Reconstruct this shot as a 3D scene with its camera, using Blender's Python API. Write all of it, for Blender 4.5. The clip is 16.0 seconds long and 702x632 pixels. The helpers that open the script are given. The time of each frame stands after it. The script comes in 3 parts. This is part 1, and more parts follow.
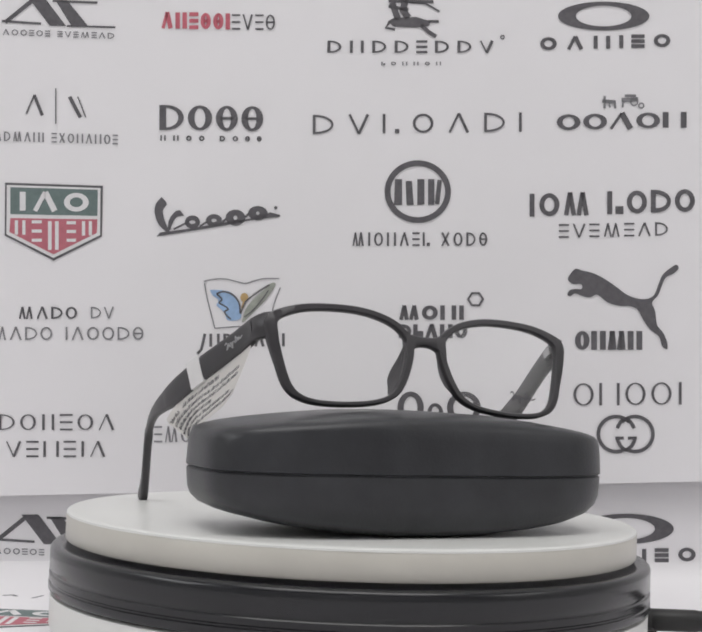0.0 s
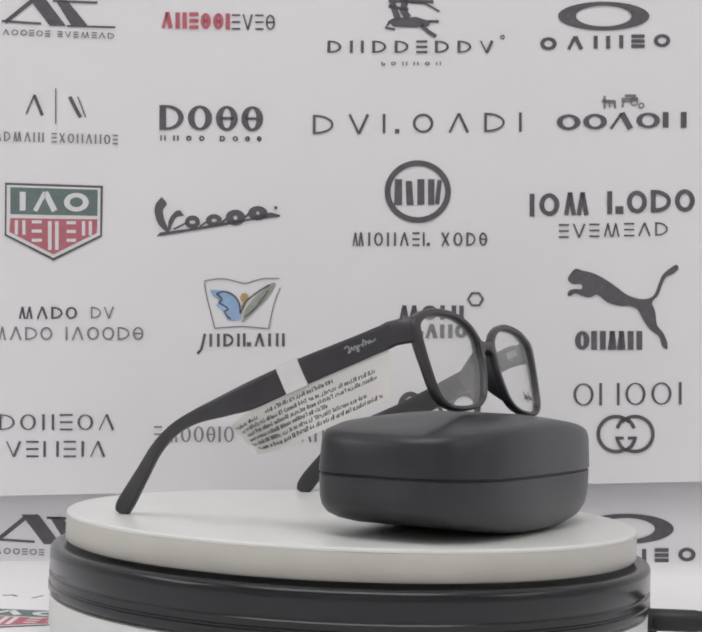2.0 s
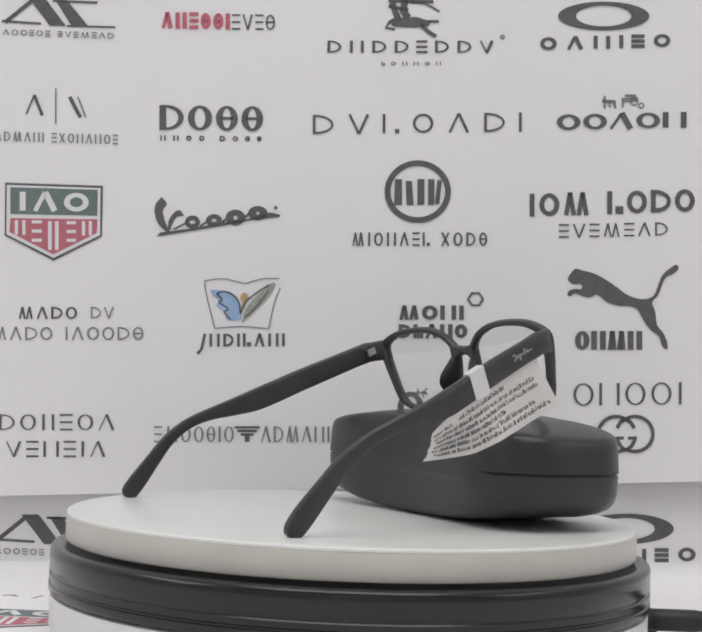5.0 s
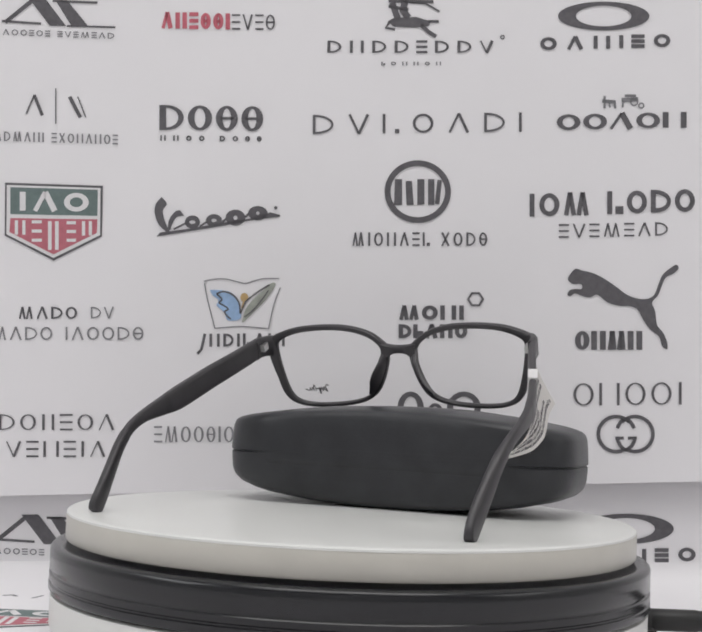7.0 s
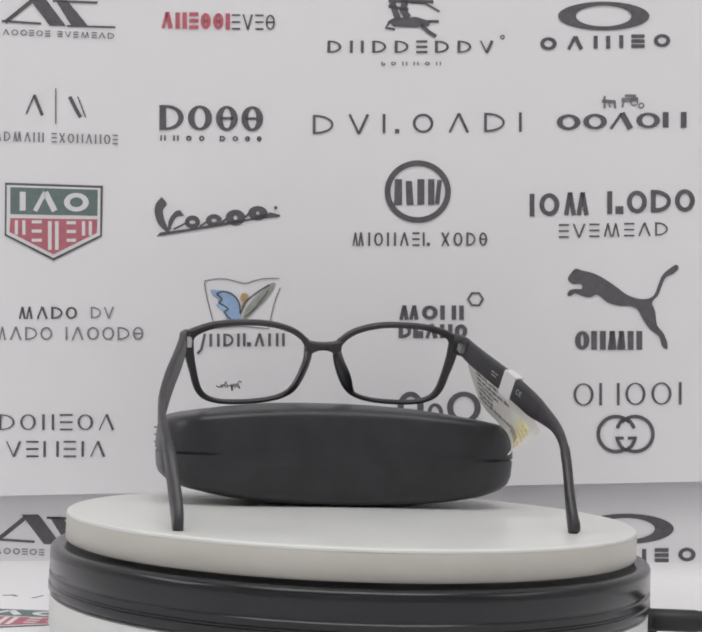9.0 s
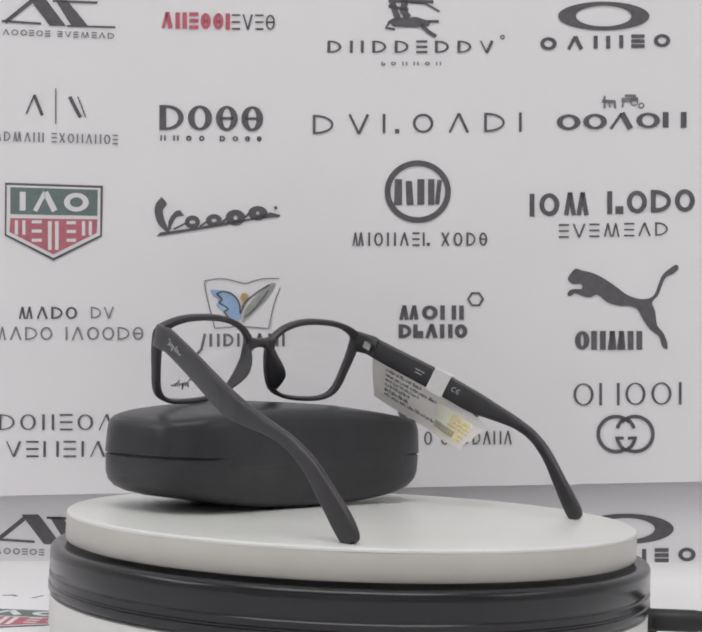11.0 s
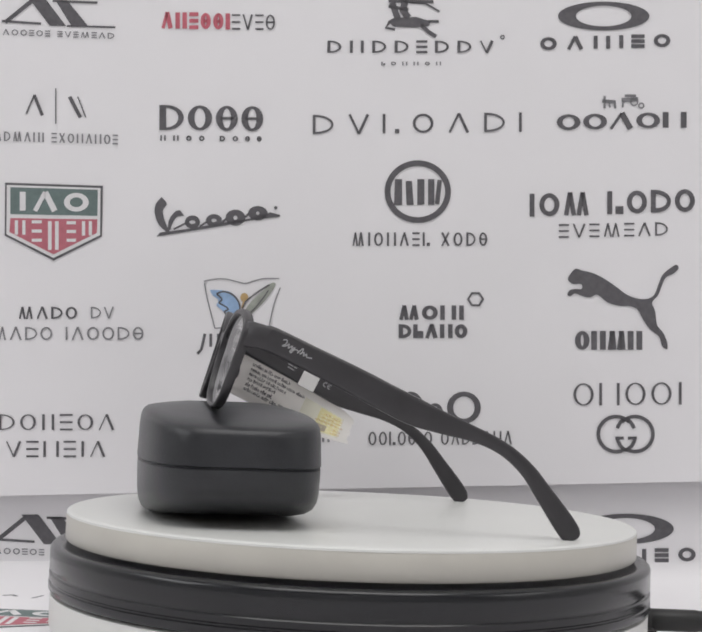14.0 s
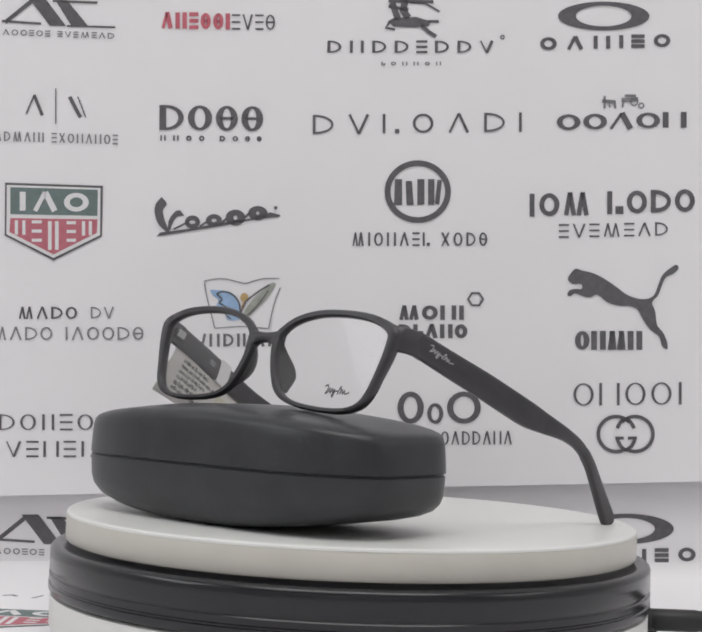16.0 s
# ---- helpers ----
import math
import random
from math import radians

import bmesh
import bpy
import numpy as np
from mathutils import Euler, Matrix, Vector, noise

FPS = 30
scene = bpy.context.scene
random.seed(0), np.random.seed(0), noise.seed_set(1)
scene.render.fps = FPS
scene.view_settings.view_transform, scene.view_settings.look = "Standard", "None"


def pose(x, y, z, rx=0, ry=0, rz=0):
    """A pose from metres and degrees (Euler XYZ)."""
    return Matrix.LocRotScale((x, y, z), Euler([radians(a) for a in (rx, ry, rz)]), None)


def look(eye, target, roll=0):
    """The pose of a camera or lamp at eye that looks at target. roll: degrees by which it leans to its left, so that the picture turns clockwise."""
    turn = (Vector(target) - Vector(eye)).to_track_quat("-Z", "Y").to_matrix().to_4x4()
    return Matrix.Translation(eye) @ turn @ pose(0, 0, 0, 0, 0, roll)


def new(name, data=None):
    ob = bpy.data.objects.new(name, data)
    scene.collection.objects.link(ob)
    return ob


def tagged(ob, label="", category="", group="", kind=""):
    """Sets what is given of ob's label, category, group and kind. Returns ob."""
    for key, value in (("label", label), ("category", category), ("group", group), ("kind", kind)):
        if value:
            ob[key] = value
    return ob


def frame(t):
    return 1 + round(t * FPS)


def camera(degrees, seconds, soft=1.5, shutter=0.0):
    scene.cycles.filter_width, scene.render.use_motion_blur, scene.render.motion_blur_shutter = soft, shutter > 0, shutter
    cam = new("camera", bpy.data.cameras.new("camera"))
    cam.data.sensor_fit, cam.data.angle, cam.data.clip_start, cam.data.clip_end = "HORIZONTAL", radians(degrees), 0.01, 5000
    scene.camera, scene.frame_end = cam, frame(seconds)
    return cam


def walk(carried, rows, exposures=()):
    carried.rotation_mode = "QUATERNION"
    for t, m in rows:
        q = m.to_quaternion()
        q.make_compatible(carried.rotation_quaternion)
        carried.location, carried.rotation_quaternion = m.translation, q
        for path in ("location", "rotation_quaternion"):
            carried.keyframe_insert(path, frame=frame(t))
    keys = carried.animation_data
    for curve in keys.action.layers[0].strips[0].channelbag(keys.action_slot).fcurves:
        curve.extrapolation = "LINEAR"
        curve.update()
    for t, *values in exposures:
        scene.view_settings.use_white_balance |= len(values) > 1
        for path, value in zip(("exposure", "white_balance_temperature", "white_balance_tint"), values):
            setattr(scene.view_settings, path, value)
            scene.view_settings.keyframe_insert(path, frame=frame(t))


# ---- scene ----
# The turntable's axis stands at x = y = 0; the table top is at z = 0.75.
cam = camera(29.22, 16.0, soft=2.1)
EYE = Vector((0.0, -0.570, 0.8582))
WAY = Vector((-0.006088, 0.998714, 0.050327))
RIGHT = Vector((0.999281, 0.004193, 0.037671))
UP = RIGHT.cross(WAY)
CAM = look(EYE, EYE + WAY, 2.162)
walk(cam, [(0.0, CAM), (16.0, CAM)], exposures=[(0.0, 0.0), (16.0, 0.0)])

TABLE = 0.75
DISC = 0.8037          # top of the turning plate

# ---- light ----
world = bpy.data.worlds.new("world")
scene.world = world
world.use_nodes = True
world.node_tree.nodes["Background"].inputs[0].default_value = (0.9, 0.92, 1.0, 1)
world.node_tree.nodes["Background"].inputs[1].default_value = 0.05


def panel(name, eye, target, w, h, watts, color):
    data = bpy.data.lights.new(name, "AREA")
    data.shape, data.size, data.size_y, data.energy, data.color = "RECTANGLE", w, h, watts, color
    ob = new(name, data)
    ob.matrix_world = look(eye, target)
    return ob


panel("ceiling_panel_light", (0.0, -0.75, 2.62), (0.0, -0.7, 0.8), 1.8, 1.2, 21.2, (1.0, 0.985, 0.975))
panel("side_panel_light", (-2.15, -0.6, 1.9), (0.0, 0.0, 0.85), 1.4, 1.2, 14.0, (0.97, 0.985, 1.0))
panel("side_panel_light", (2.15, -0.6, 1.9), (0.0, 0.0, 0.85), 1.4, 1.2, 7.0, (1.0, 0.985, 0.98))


# ---- materials ----
def material(name, color, rough=0.5, metal=0.0, vary=0.06, scale=60.0, bump=0.0, bump_scale=400.0, coat=0.0, stain=0.0, spec=0.5):
    m = bpy.data.materials.new(name)
    m.use_nodes = True
    t = m.node_tree
    b = t.nodes["Principled BSDF"]
    b.inputs["Roughness"].default_value = rough
    b.inputs["Metallic"].default_value = metal
    b.inputs["Coat Weight"].default_value = coat
    b.inputs["Specular IOR Level"].default_value = spec
    co = t.nodes.new("ShaderNodeTexCoord")
    n = t.nodes.new("ShaderNodeTexNoise")
    n.inputs["Scale"].default_value, n.inputs["Detail"].default_value = scale, 6
    t.links.new(co.outputs["Object"], n.inputs["Vector"])
    ramp = t.nodes.new("ShaderNodeValToRGB")
    ramp.color_ramp.elements[0].position, ramp.color_ramp.elements[1].position = 0.3, 0.7
    ramp.color_ramp.elements[0].color = (*[c * (1 - vary) for c in color], 1)
    ramp.color_ramp.elements[1].color = (*[min(1, c * (1 + vary)) for c in color], 1)
    t.links.new(n.outputs["Fac"], ramp.inputs["Fac"])
    out = ramp.outputs["Color"]
    if stain:
        n2 = t.nodes.new("ShaderNodeTexNoise")
        n2.inputs["Scale"].default_value, n2.inputs["Detail"].default_value = scale * 0.12, 3
        t.links.new(co.outputs["Object"], n2.inputs["Vector"])
        mix = t.nodes.new("ShaderNodeMix")
        mix.data_type = "RGBA"
        mix.blend_type = "MULTIPLY"
        mix.inputs["Factor"].default_value = stain
        t.links.new(out, mix.inputs["A"])
        t.links.new(n2.outputs["Fac"], mix.inputs["B"])
        out = mix.outputs["Result"]
    t.links.new(out, b.inputs["Base Color"])
    if bump:
        n3 = t.nodes.new("ShaderNodeTexNoise")
        n3.inputs["Scale"].default_value, n3.inputs["Detail"].default_value = bump_scale, 4
        t.links.new(co.outputs["Object"], n3.inputs["Vector"])
        bp = t.nodes.new("ShaderNodeBump")
        bp.inputs["Strength"].default_value, bp.inputs["Distance"].default_value = bump, 0.0004
        t.links.new(n3.outputs["Fac"], bp.inputs["Height"])
        t.links.new(bp.outputs["Normal"], b.inputs["Normal"])
        r = t.nodes.new("ShaderNodeMapRange")
        r.inputs["To Min"].default_value, r.inputs["To Max"].default_value = rough * 0.85, min(1, rough * 1.15)
        t.links.new(n.outputs["Fac"], r.inputs["Value"])
        t.links.new(r.outputs["Result"], b.inputs["Roughness"])
    return m


PAPER = material("white_paper", (0.86, 0.845, 0.865), 0.6, vary=0.015, scale=9, bump=0.12, bump_scale=30, spec=0.3)
INK = material("dark_grey_ink", (0.128, 0.123, 0.133), 0.6, vary=0.15, scale=300, spec=0.3)
INK_LIGHT = material("grey_ink", (0.25, 0.245, 0.26), 0.6, vary=0.15, scale=300, spec=0.3)
INK_RED = material("red_ink", (0.56, 0.15, 0.19), 0.6, vary=0.08, scale=300, spec=0.3)
INK_PINK = material("shield_red_ink", (0.52, 0.17, 0.21), 0.6, vary=0.08, scale=300, spec=0.3)
INK_GREEN = material("grey_green_ink", (0.16, 0.21, 0.205), 0.6, vary=0.08, scale=300, spec=0.3)
INK_BLUE = material("pale_blue_ink", (0.34, 0.49, 0.72), 0.6, vary=0.15, scale=200, spec=0.3)
INK_OLIVE = material("sage_ink", (0.37, 0.385, 0.345), 0.6, vary=0.25, scale=200, spec=0.3)
INK_OCHRE = material("ochre_ink", (0.55, 0.38, 0.18), 0.6, vary=0.15, scale=200, spec=0.3)
INK_WHITE = material("white_ink", (0.78, 0.77, 0.78), 0.6, vary=0.03, scale=200, spec=0.3)
PLATE = material("ivory_white_plastic", (0.76, 0.765, 0.745), 0.32, vary=0.02, scale=25, bump=0.04, bump_scale=120, stain=0.08)
RIM = material("beige_plastic", (0.58, 0.56, 0.51), 0.35, vary=0.05, scale=30, bump=0.04, bump_scale=120, stain=0.12)
BASE_WHITE = material("white_base_plastic", (0.75, 0.75, 0.73), 0.4, vary=0.02, scale=25, bump=0.04, bump_scale=120)
BLACK = material("black_gloss_plastic", (0.0105, 0.011, 0.0135), 0.2, vary=0.2, scale=40, bump=0.08, bump_scale=90)
# noise drawn out level: reflection streaks painted into the black, roughness and bump along
REFLECTION_STREAKS = BLACK.node_tree
for node in [n for n in REFLECTION_STREAKS.nodes if n.type == "TEX_NOISE"]:
    mp = REFLECTION_STREAKS.nodes.new("ShaderNodeMapping")
    mp.inputs["Scale"].default_value = (0.12, 0.12, 9.0)
    REFLECTION_STREAKS.links.new(node.inputs["Vector"].links[0].from_socket, mp.inputs["Vector"])
    REFLECTION_STREAKS.links.new(mp.outputs["Vector"], node.inputs["Vector"])
RUBBER = material("black_rubber", (0.02, 0.02, 0.02), 0.5, vary=0.2, scale=80, bump=0.1, bump_scale=300)
LEATHER = material("black_leatherette", (0.0295, 0.0305, 0.0345), 0.34, vary=0.2, scale=70, bump=0.2, bump_scale=900, spec=0.42)
FRAME = material("matt_black_frame", (0.038, 0.0355, 0.0395), 0.38, vary=0.15, scale=90, bump=0.08, bump_scale=500)
SILVER = material("silver_print", (0.42, 0.42, 0.43), 0.4, 0.3, vary=0.1, scale=200)
METAL = material("hinge_steel", (0.5, 0.5, 0.5), 0.3, 1.0, vary=0.1, scale=200)
TAG_PAPER = material("tag_paper", (0.85, 0.83, 0.81), 0.5, vary=0.03, scale=60, bump=0.1, bump_scale=120)
tag_tree = TAG_PAPER.node_tree
thin_node, mix_node = tag_tree.nodes.new("ShaderNodeBsdfTranslucent"), tag_tree.nodes.new("ShaderNodeMixShader")
thin_node.inputs["Color"].default_value, mix_node.inputs[0].default_value = (0.88, 0.86, 0.84, 1), 0.45
tag_tree.links.new(tag_tree.nodes["Principled BSDF"].outputs[0], mix_node.inputs[1])
tag_tree.links.new(thin_node.outputs[0], mix_node.inputs[2])
tag_tree.links.new(mix_node.outputs[0], tag_tree.nodes["Material Output"].inputs["Surface"])
TAG_YELLOW = material("yellow_label", (0.72, 0.66, 0.36), 0.5, vary=0.12, scale=150)
TAG_CREAM = material("cream_label", (0.74, 0.72, 0.62), 0.5, vary=0.05, scale=150)
TAG_BROWN = material("brown_label_band", (0.40, 0.35, 0.27), 0.5, vary=0.15, scale=400)
TAPE = material("white_tape", (0.72, 0.71, 0.71), 0.35, vary=0.04, scale=80)
WALL = material("pale_wall_paint", (0.80, 0.80, 0.80), 0.8, vary=0.04, scale=3, bump=0.1, bump_scale=80)
FLOOR = material("grey_floor", (0.38, 0.37, 0.36), 0.5, vary=0.1, scale=4)
WOOD = material("table_board", (0.5, 0.45, 0.4), 0.5, vary=0.1, scale=8)


def glass_material():
    m = bpy.data.materials.new("clear_demo_lens")
    m.use_nodes = True
    t = m.node_tree
    t.nodes.remove(t.nodes["Principled BSDF"])
    tr, gl, mix = t.nodes.new("ShaderNodeBsdfTransparent"), t.nodes.new("ShaderNodeBsdfGlossy"), t.nodes.new("ShaderNodeMixShader")
    tr.inputs["Color"].default_value = (0.998, 0.999, 0.999, 1)
    gl.inputs["Roughness"].default_value = 0.04
    lw = t.nodes.new("ShaderNodeLayerWeight")
    lw.inputs["Blend"].default_value = 0.5
    power, scale, add = (t.nodes.new("ShaderNodeMath") for _ in range(3))
    power.operation, scale.operation, add.operation = "POWER", "MULTIPLY", "ADD"
    power.inputs[1].default_value, scale.inputs[1].default_value, add.inputs[1].default_value = 3.0, 0.62, 0.007
    t.links.new(lw.outputs["Facing"], power.inputs[0])
    t.links.new(power.outputs[0], scale.inputs[0])
    t.links.new(scale.outputs[0], add.inputs[0])
    t.links.new(add.outputs[0], mix.inputs[0])
    t.links.new(tr.outputs[0], mix.inputs[1])
    t.links.new(gl.outputs[0], mix.inputs[2])
    t.links.new(mix.outputs[0], t.nodes["Material Output"].inputs["Surface"])
    return m


LENS = glass_material()


# ---- building helpers (millimetres in, metres out) ----
def part(name, bm, mat, parent=None, label="", smooth=True, angle=40):
    bmesh.ops.recalc_face_normals(bm, faces=bm.faces)
    me = bpy.data.meshes.new(name)
    bm.to_mesh(me)
    bm.free()
    me.materials.append(mat)
    if smooth:
        me.polygons.foreach_set("use_smooth", [True] * len(me.polygons))
        me.set_sharp_from_angle(angle=radians(angle))
    ob = new(name, me)
    if parent:
        ob.parent = parent
    return tagged(ob, label)


def thing(name, m, label, category, group="", kind=""):
    ob = new(name)
    ob.empty_display_size = 0.02
    ob.matrix_world = m
    return tagged(ob, label, category, group, kind)


def lathe(profile, n=128, bm=None):
    """A turned body from (radius, z) in millimetres, closed at radius 0."""
    bm = bm or bmesh.new()
    rings = []
    for r, z in profile:
        if r < 1e-6:
            rings.append([bm.verts.new((0, 0, z / 1000))])
        else:
            rings.append([bm.verts.new((r * math.cos(k * math.tau / n) / 1000, r * math.sin(k * math.tau / n) / 1000, z / 1000)) for k in range(n)])
    for a, b in zip(rings, rings[1:]):
        for k in range(n):
            j = (k + 1) % n
            if len(a) == 1 and len(b) > 1:
                bm.faces.new((a[0], b[k], b[j]))
            elif len(b) == 1 and len(a) > 1:
                bm.faces.new((a[k], a[j], b[0]))
            elif len(a) > 1:
                bm.faces.new((a[k], a[j], b[j], b[k]))
    return bm


def loft(sections, closed=False, caps=True, bm=None):
    """Skins rings of points (metres) of equal count."""
    bm = bm or bmesh.new()
    rings = [[bm.verts.new(p) for p in s] for s in sections]
    pairs = list(zip(rings, rings[1:])) + ([(rings[-1], rings[0])] if closed else [])
    for a, b in pairs:
        n = len(a)
        for k in range(n):
            bm.faces.new((a[k], a[(k + 1) % n], b[(k + 1) % n], b[k]))
    if caps and not closed:
        bm.faces.new(rings[0][::-1])
        bm.faces.new(rings[-1])
    return bm


def box(bm, x0, y0, z0, x1, y1, z1, m=None):
    c = [(x, y, z) for x in (x0, x1) for y in (y0, y1) for z in (z0, z1)]
    v = [bm.verts.new((m @ Vector(p)) if m else p) for p in c]
    for f in ((0, 1, 3, 2), (4, 6, 7, 5), (0, 4, 5, 1), (2, 3, 7, 6), (0, 2, 6, 4), (1, 5, 7, 3)):
        bm.faces.new([v[k] for k in f])
    return bm


def spline(points, closed=False, steps=8):
    """Catmull-Rom through the points."""
    p = [Vector(q) for q in points]
    n = len(p)
    out = []
    for i in range(n if closed else n - 1):
        a, b, c, d = (p[(i + k) % n] if closed else p[min(max(i + k, 0), n - 1)] for k in (-1, 0, 1, 2))
        for s in range(steps):
            t = s / steps
            out.append(0.5 * (2 * b + (c - a) * t + (2 * a - 5 * b + 4 * c - d) * t * t + (3 * b - a - 3 * c + d) * t ** 3))
    if not closed:
        out.append(p[-1])
    return out


# ---- the room that closes the place ----
def room():
    for name, b in (("wall_north", (-2.2, 0.196, 0, 2.2, 0.3, 2.7)), ("wall_south", (-2.2, -2.6, 0, 2.2, -2.5, 2.7)),
                    ("wall_west", (-2.3, -2.6, 0, -2.2, 0.3, 2.7)), ("wall_east", (2.2, -2.6, 0, 2.3, 0.3, 2.7))):
        tagged(part(name, box(bmesh.new(), *b), WALL, smooth=False), "plain pale painted room wall", "wall", kind="structure")
    tagged(part("floor", box(bmesh.new(), -2.3, -2.6, -0.1, 2.3, 0.3, 0), FLOOR, smooth=False), "plain grey room floor", "floor", kind="structure")
    tagged(part("ceiling", box(bmesh.new(), -2.3, -2.6, 2.7, 2.3, 0.3, 2.8), WALL, smooth=False), "plain pale room ceiling", "ceiling", kind="structure")
    table = thing("table", pose(0, 0, 0), "plain table under the white paper sheet", "table")
    part("tabletop", box(bmesh.new(), -0.8, -0.75, 0.715, 0.8, 0.194, 0.7485), WOOD, table, smooth=False)
    for x in (-0.74, 0.74):
        for y in (-0.69, 0.13):
            part("leg", box(bmesh.new(), x - 0.03, y - 0.03, 0, x + 0.03, y + 0.03, 0.715), WOOD, table, smooth=False)


room()


# ---- printed sheets ----
UNIT = 0.00024443         # one step of the artwork grid, x to the right, y down
FAR = 0.735            # the upper sheet's distance before the lens
NEAR = 0.747           # the lower sheet's, which hangs behind the upper one's hem


class Art:
    """Flat printed shapes on a sheet, each a thin raised film."""

    def __init__(self, lift=0.00012):
        self.bm, self.lift = bmesh.new(), lift

    def poly(self, pts, lift=None):
        a = self.lift if lift is None else lift
        lo = [self.bm.verts.new((x * UNIT, 0, -y * UNIT)) for x, y in pts]
        hi = [self.bm.verts.new((x * UNIT, -a, -y * UNIT)) for x, y in pts]
        n = len(pts)
        for k in range(n):
            j = (k + 1) % n
            self.bm.faces.new((lo[k], lo[j], hi[j], hi[k]))
        self.bm.faces.new(hi)
        return self

    def stroke(self, pts, w):
        p = [Vector(q) for q in pts]
        wd = w if isinstance(w, (list, tuple)) else [w] * len(p)
        left, right = [], []
        for i, q in enumerate(p):
            d = (p[min(i + 1, len(p) - 1)] - p[max(i - 1, 0)]).normalized()
            s = Vector((-d.y, d.x)) * wd[i] / 2
            left.append(q + s)
            right.append(q - s)
        for k in range(len(p) - 1):
            self.poly([left[k], left[k + 1], right[k + 1], right[k]])
        return self

    def ring(self, cx, cy, rx, ry, w, h=None, n=40, a0=0, a1=360):
        h = w if h is None else h
        full = a1 - a0 == 360
        for k in range(n):
            u, v = (radians(a0 + (a1 - a0) * j / n) for j in (k, k + 1))
            self.poly([(cx + rx * math.cos(u), cy + ry * math.sin(u)), (cx + rx * math.cos(v), cy + ry * math.sin(v)),
                       (cx + (rx - w) * math.cos(v), cy + (ry - h) * math.sin(v)), (cx + (rx - w) * math.cos(u), cy + (ry - h) * math.sin(u))])
        return self

    def row(self, shapes, x0, x1, top, bottom, w, slope=0.0, thin=None, fill=0.74):
        """A row of plain marks: i one bar, n two bars, o an oval, z three cross bars, v two leaning bars, l a bar and a dot,
        a and y a chevron, w a double chevron, x crossing bars, b an oval with a cross bar, q a bar and a half oval, . a gap."""
        thin = w if thin is None else thin
        wide = {"i": 0.45, ".": 0.6, "v": 1.0, "l": 0.8, "z": 0.8, "w": 1.25, "b": 0.9, "x": 0.95}
        total = sum(wide.get(c, 1.0) for c in shapes)
        x = x0
        for c in shapes:
            cell = (x1 - x0) * wide.get(c, 1.0) / total
            a, b = x + cell * (1 - fill) / 2, x + cell * (1 + fill) / 2
            m = (a + b) / 2
            dy = slope * (m - x0)
            t, s = top + dy, bottom + dy
            if c == "i":
                self.stroke([(m, t), (m, s)], w)
            elif c == "n":
                self.stroke([(a + w / 2, t), (a + w / 2, s)], w)
                self.stroke([(b - w / 2, t), (b - w / 2, s)], w)
            elif c == "o":
                self.ring(m, (t + s) / 2, (b - a) / 2, (s - t) / 2, w, thin, 20)
            elif c == "z":
                for q in (t + thin / 2, (t + s) / 2, s - thin / 2):
                    self.stroke([(a, q), (b, q)], (w + thin) / 2)
            elif c in "ay":
                tip, foot = (t, s) if c == "a" else (s, t)
                self.stroke([(a + thin / 2, foot), (m, tip)], thin)
                self.stroke([(m, tip), (b - w / 2, foot)], w)
            elif c == "w":
                for p, q in ((a, m), (m, b)):
                    self.stroke([(p + thin / 2, s), ((p + q) / 2, t)], thin)
                    self.stroke([((p + q) / 2, t), (q - w / 2, s)], w * 0.9)
            elif c == "x":
                self.stroke([(a + w / 2, t), (b - w / 2, s)], w)
                self.stroke([(a + w / 2, s), (b - w / 2, t)], thin)
            elif c == "q":
                self.stroke([(a + w / 2, t), (a + w / 2, s)], w)
                self.ring(a + w, (t + s) / 2, b - a - w, (s - t) / 2, w * 0.8, thin, 12, -90, 90)
            elif c == "b":
                self.ring(m, (t + s) / 2, (b - a) / 2, (s - t) / 2, w, thin, 20)
                self.stroke([(a + w * 0.6, (t + s) / 2), (b - w * 0.6, (t + s) / 2)], thin)
            elif c == "v":
                self.stroke([(m - w * 0.4, s), (m + w * 0.4, t)], w)
                self.stroke([(m + w * 1.4, s), (m + w * 2.2, t)], thin)
            elif c == "l":
                self.stroke([(a + w / 2, t), (a + w / 2, s)], w)
                self.poly([(b - w * 1.6, s - w * 1.6), (b, s - w * 1.6), (b, s), (b - w * 1.6, s)])
            x += cell
        return self

    def done(self, parent, mat, label, m=None, name="logo"):
        ob = part(name, self.bm, mat, parent, label, smooth=False)
        ob.matrix_basis = m or Matrix.Translation((0, -0.0003, 0))
        return ob


def basis(origin, x, z):
    y = z.cross(x)
    return Matrix(((x.x, y.x, z.x, origin.x), (x.y, y.y, z.y, origin.y), (x.z, y.z, z.z, origin.z), (0, 0, 0, 1)))


def top_row_left(sheet, m=None):
    a = Art()
    a.stroke([(12, 50), (74, 0)], 9).poly([(64, -5), (100, -5), (148, 58), (112, 58)])
    a.poly([(124, 0), (150, 0), (196, 57), (160, 58)]).stroke([(5, 47), (92, 53)], 5).stroke([(150, 58), (258, 61)], 4).stroke([(118, 2), (218, 6)], 5)
    a.done(sheet, INK, "dark triangular line emblem", m)
    Art().row("aoozoz.zyzwzaq", 4, 258, 65, 78, 2.5, 0.035, 2).done(sheet, INK_LIGHT, "thin grey row of marks", m)


